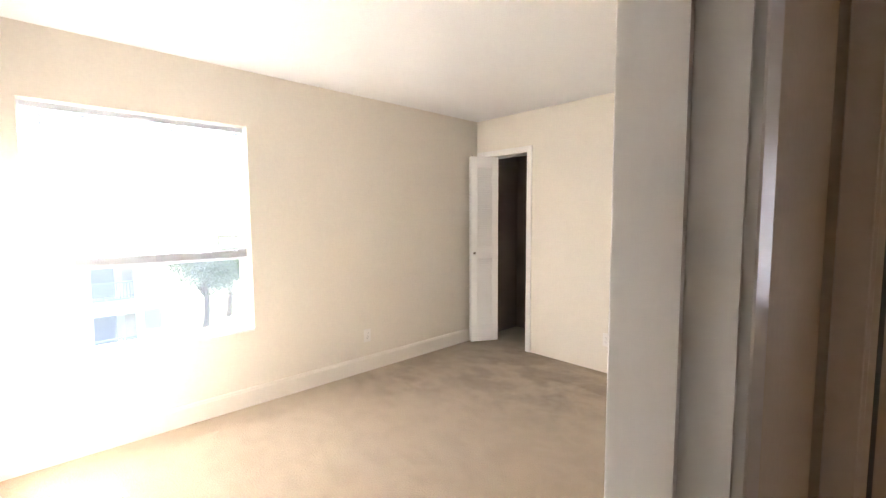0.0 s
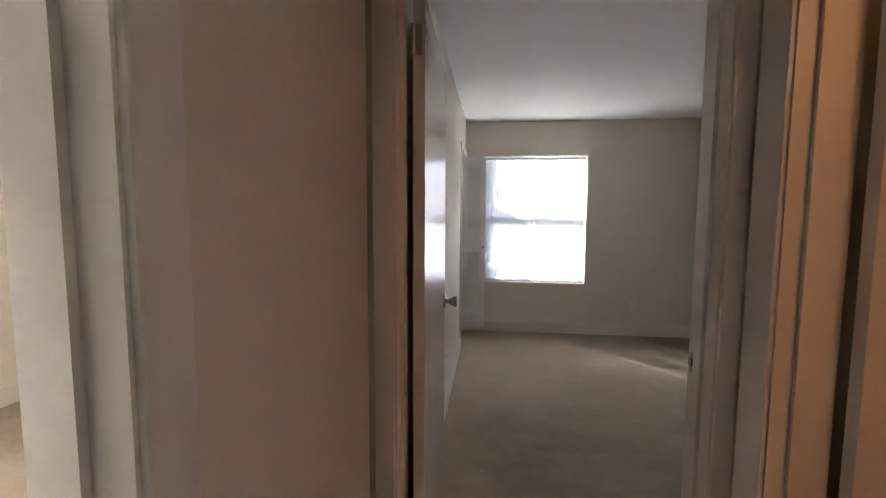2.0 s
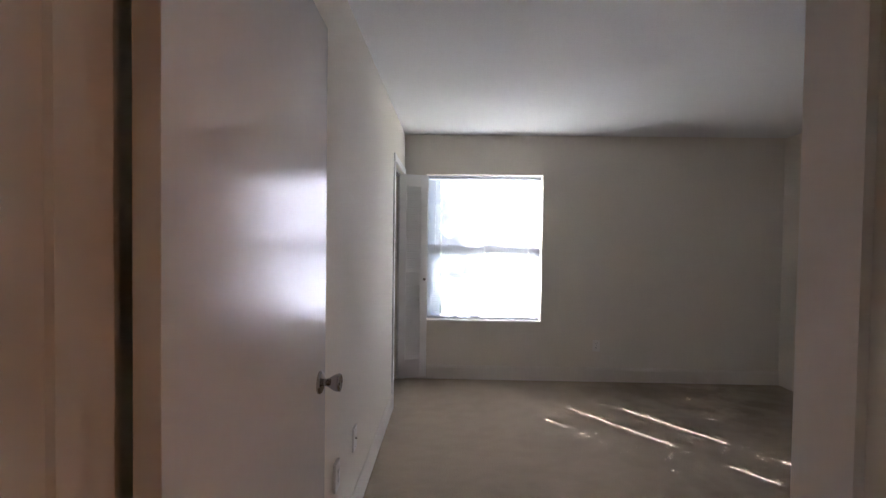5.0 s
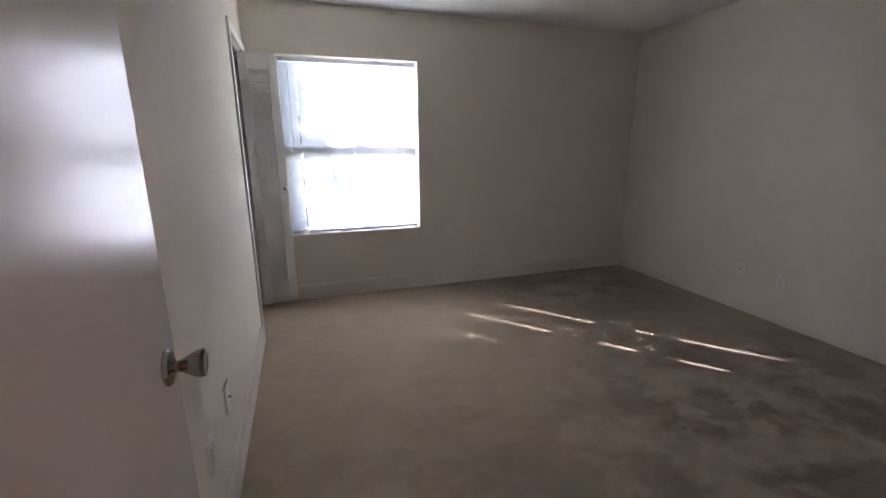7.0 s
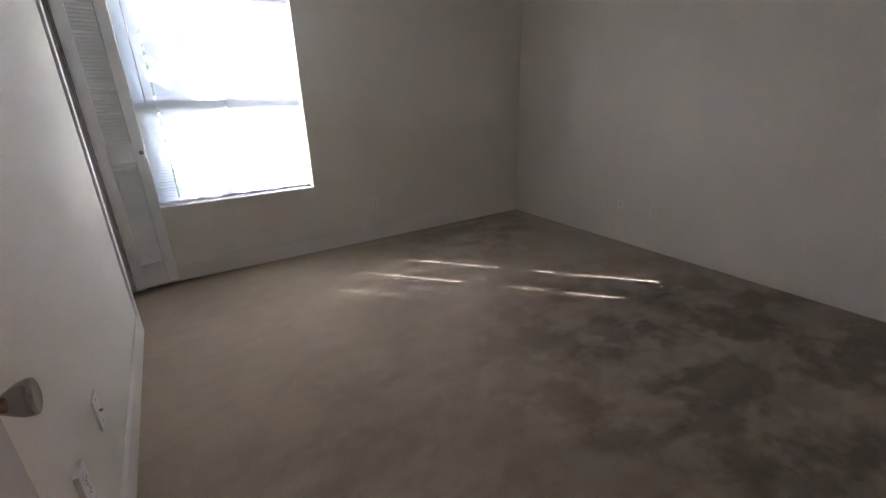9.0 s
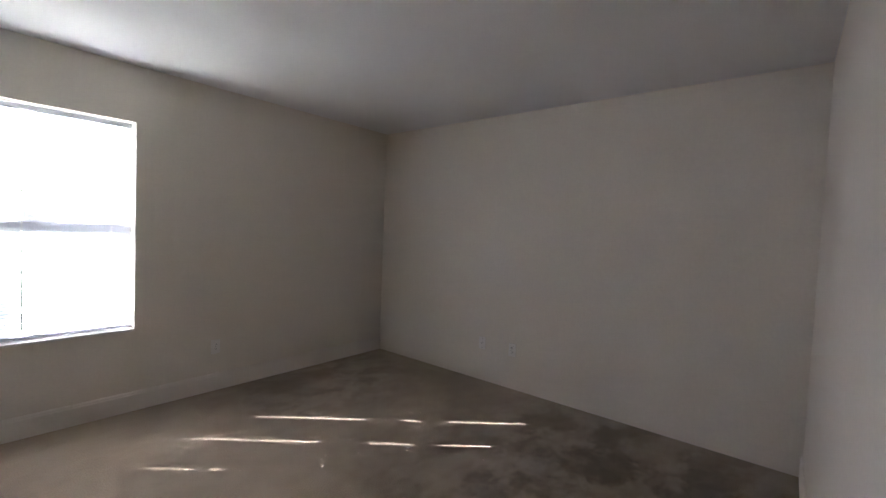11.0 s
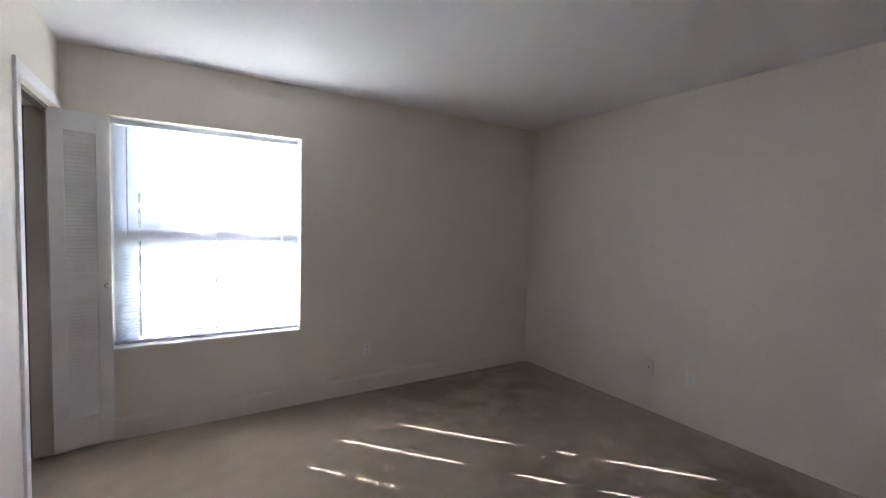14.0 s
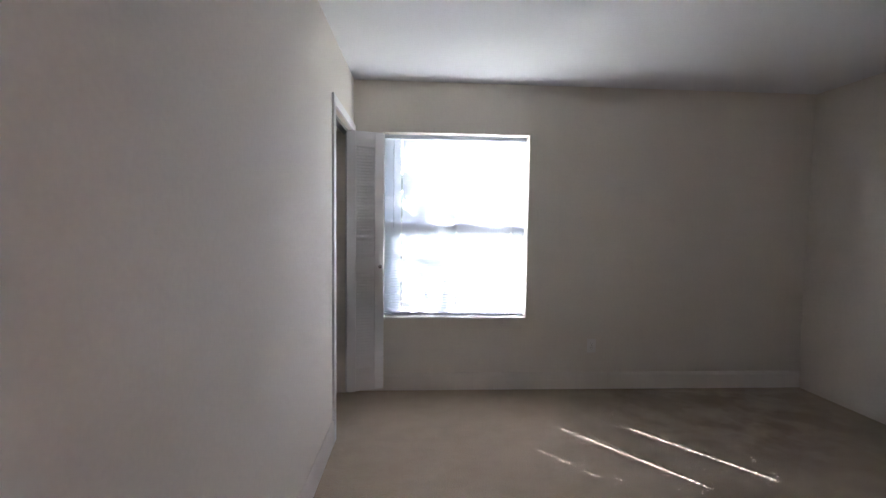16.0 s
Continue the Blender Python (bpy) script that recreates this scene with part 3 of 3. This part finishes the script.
def apartment_block(x, y0, y1, bays, storeys, label):
    """A block whose front faces +x, with stacked porch bays (a0, a1), a set-back wing past y1 and a hipped roof."""
    d = tagged(empty("apartment_block", pose(x, 0, G)), label, "building")
    rise, deep = 2.92, 1.7
    top = storeys * rise + 0.4
    part("wall", box(bmesh.new(), -11, y0, 0, -deep, y1, top), STUCCO, d)
    cuts = [y0] + [c for b in bays for c in b] + [y1]
    for a, b in zip(cuts[::2], cuts[1::2]):
        part("wall", box(bmesh.new(), -deep, a, 0, 0, b, top), STUCCO, d)
    for a, b in bays:
        for s in range(storeys):
            z = s * rise
            p = part("porch", box(bmesh.new(), -deep, a, z - 0.70 if s else 0.0, 0.05, b, z + 0.02), OUTER_TRIM, d, "white porch floor and fascia")
            for q in (a, b - 0.24):
                part("post", box(bmesh.new(), -0.22, q, z + 0.02, 0.03, q + 0.24, z + rise - 0.70), OUTER_TRIM, p)
            # Flat blue-grey panel in place of the doorway's shade.
            part("door_opening", box(bmesh.new(), -deep, a + 0.35, z + 0.02, -deep + 0.04, b - 0.9, z + 2.05), SHADE_TRIM, p)
            part("door_frame", box(bmesh.new(), -deep, b - 0.9, z + 0.02, -deep + 0.09, b - 0.55, z + 2.1), OUTER_TRIM, p)
            bm = bmesh.new()
            for i in range(13):
                yy = a + 0.27 + i * (b - a - 0.55) / 12
                box(bm, -0.13, yy, z + 0.10, -0.11, yy + 0.022, z + 0.92)
            box(bm, -0.15, a + 0.24, z + 0.92, -0.09, b - 0.24, z + 0.98)
            box(bm, -0.14, a + 0.24, z + 0.06, -0.10, b - 0.24, z + 0.10)
            part("railing", bm, SHADE_TRIM, p, "blue-grey porch railing")
    for a in (y0 + 3.0, y0 + 9.0, y0 + 15.0):
        for s in range(storeys):
            z = s * rise
            w = part("window", box(bmesh.new(), -0.02, a, z + 0.9, 0.05, a + 1.5, z + 2.2), OUTER_TRIM, d)
            for i in (0, 1):
                part("pane", box(bmesh.new(), 0.03, a + 0.08, z + 0.97 + 0.6 * i, 0.058, a + 1.42, z + 1.52 + 0.6 * i), SHADE_TRIM, w)
    wing = part("wing_wall", box(bmesh.new(), -11, y1, 0, -2.0, y1 + 1.45, top), STUCCO, d)
    part("corner_board", box(bmesh.new(), -2.1, y1 + 1.45, 0, -1.95, y1 + 1.60, top), OUTER_TRIM, d)
    for s in range(storeys):
        z = s * rise
        part("band", box(bmesh.new(), -2.0, y1 + 0.02, z - 0.55 if s else 0.0, -1.93, y1 + 1.45, z - 0.1 if s else 0.3), OUTER_TRIM, wing)
        w = part("window", box(bmesh.new(), -2.02, y1 + 0.3, z + 0.75, -1.95, y1 + 1.25, z + 2.0), OUTER_TRIM, wing)
        part("pane", box(bmesh.new(), -1.96, y1 + 0.38, z + 0.83, -1.94, y1 + 1.17, z + 1.92), SHADE_TRIM, w)
    bm = bmesh.new()
    lo = [bm.verts.new(v) for v in ((-11.6, y0 - 0.6, top), (0.6, y0 - 0.6, top), (0.6, y1 + 2.1, top), (-11.6, y1 + 2.1, top))]
    hi = [bm.verts.new(v) for v in ((-5.6, y0 + 4, top + 2.2), (-5.4, y0 + 4, top + 2.2), (-5.4, y1 - 3, top + 2.2), (-5.6, y1 - 3, top + 2.2))]
    for i in range(4):
        bm.faces.new((lo[i], lo[(i + 1) % 4], hi[(i + 1) % 4], hi[i]))
    bm.faces.new(lo[::-1])
    bm.faces.new(hi)
    part("roof", bm, ROOFING, d)
    return d


apartment_block(-27.0, -24.0, 2.18, [(-12.0, -9.8), (-0.06, 2.16)], 3, "three-storey cream apartment block with white stacked porches")


def tree(x, y, height, seed, label, leaves=150, spread=0.42):
    rnd = random.Random(seed)
    d = tagged(empty("tree", pose(x, y, G)), label, "tree")
    bm = bmesh.new()

    def limb(a, b, r0, r1, bend):
        prev = None
        n = 5
        for i in range(n + 1):
            f = i / n
            p = a.lerp(b, f) + bend * math.sin(math.pi * f)
            r = r0 + (r1 - r0) * f
            ring = [bm.verts.new(p + Vector((r * math.cos(j * math.pi / 3.5), r * math.sin(j * math.pi / 3.5), 0))) for j in range(7)]
            if prev:
                for j in range(7):
                    bm.faces.new((prev[j], prev[(j + 1) % 7], ring[(j + 1) % 7], ring[j]))
            prev = ring
    crown_at = []
    limb(Vector((0, 0, 0)), Vector((0.2, 0, height * 0.55)), 0.22, 0.12, Vector((0.15, 0.1, 0)))
    for i in range(11):
        a = rnd.uniform(0, 2 * math.pi)
        s = Vector((0.1, 0, height * rnd.uniform(0.32, 0.55)))
        e = s + Vector((math.cos(a), math.sin(a), 0)) * rnd.uniform(1.2, 2.6) + Vector((0, 0, rnd.uniform(0.8, height * 0.42)))
        limb(s, e, 0.08, 0.02, Vector((rnd.uniform(-.2, .2), rnd.uniform(-.2, .2), 0.1)))
        crown_at += [s.lerp(e, f) for f in (0.6, 0.8, 1.0)]
    part("trunk", bm, BARK, d)
    verts, faces = [], []
    for c in crown_at:
        for i in range(leaves):
            p = c + Vector((rnd.gauss(0, spread), rnd.gauss(0, spread), rnd.gauss(0, spread * 0.8)))
            u = Vector((rnd.uniform(-1, 1), rnd.uniform(-1, 1), rnd.uniform(-1, 1))).normalized()
            v = u.orthogonal().normalized()
            s = rnd.uniform(0.05, 0.10)
            k = len(verts)
            verts += [p - u * s, p + v * s * 0.5, p + u * s, p - v * s * 0.5]
            faces.append((k, k + 1, k + 2, k + 3))
    me = bpy.data.meshes.new("crown")
    me.from_pydata(verts, [], faces)
    me.materials.append(LEAF)
    c = new("crown", me)
    c.parent = d
    return d


tree(0.1, 10.2, 8.2, 3, "dense leafy tree on the lawn behind the block", 420)
tree(3.6, 11.0, 7.2, 8, "low leafy tree on the lawn behind the block", 420)
tree(-1.8, 12.6, 9.8, 21, "broad leafy tree on the lawn behind the block", 260)
tree(-5.5, 9.8, 13.8, 52, "tall open-crowned tree shading the bedroom window", 270, 0.29)
tree(-30.0, 5.9, 6.2, 5, "leafy tree beside the apartment block", 600, 0.6)
tree(-33.0, 8.2, 6.8, 17, "broad leafy tree beyond the apartment block", 600, 0.65)
tree(-31.0, 10.6, 6.4, 23, "low leafy tree past the apartment block", 600, 0.6)
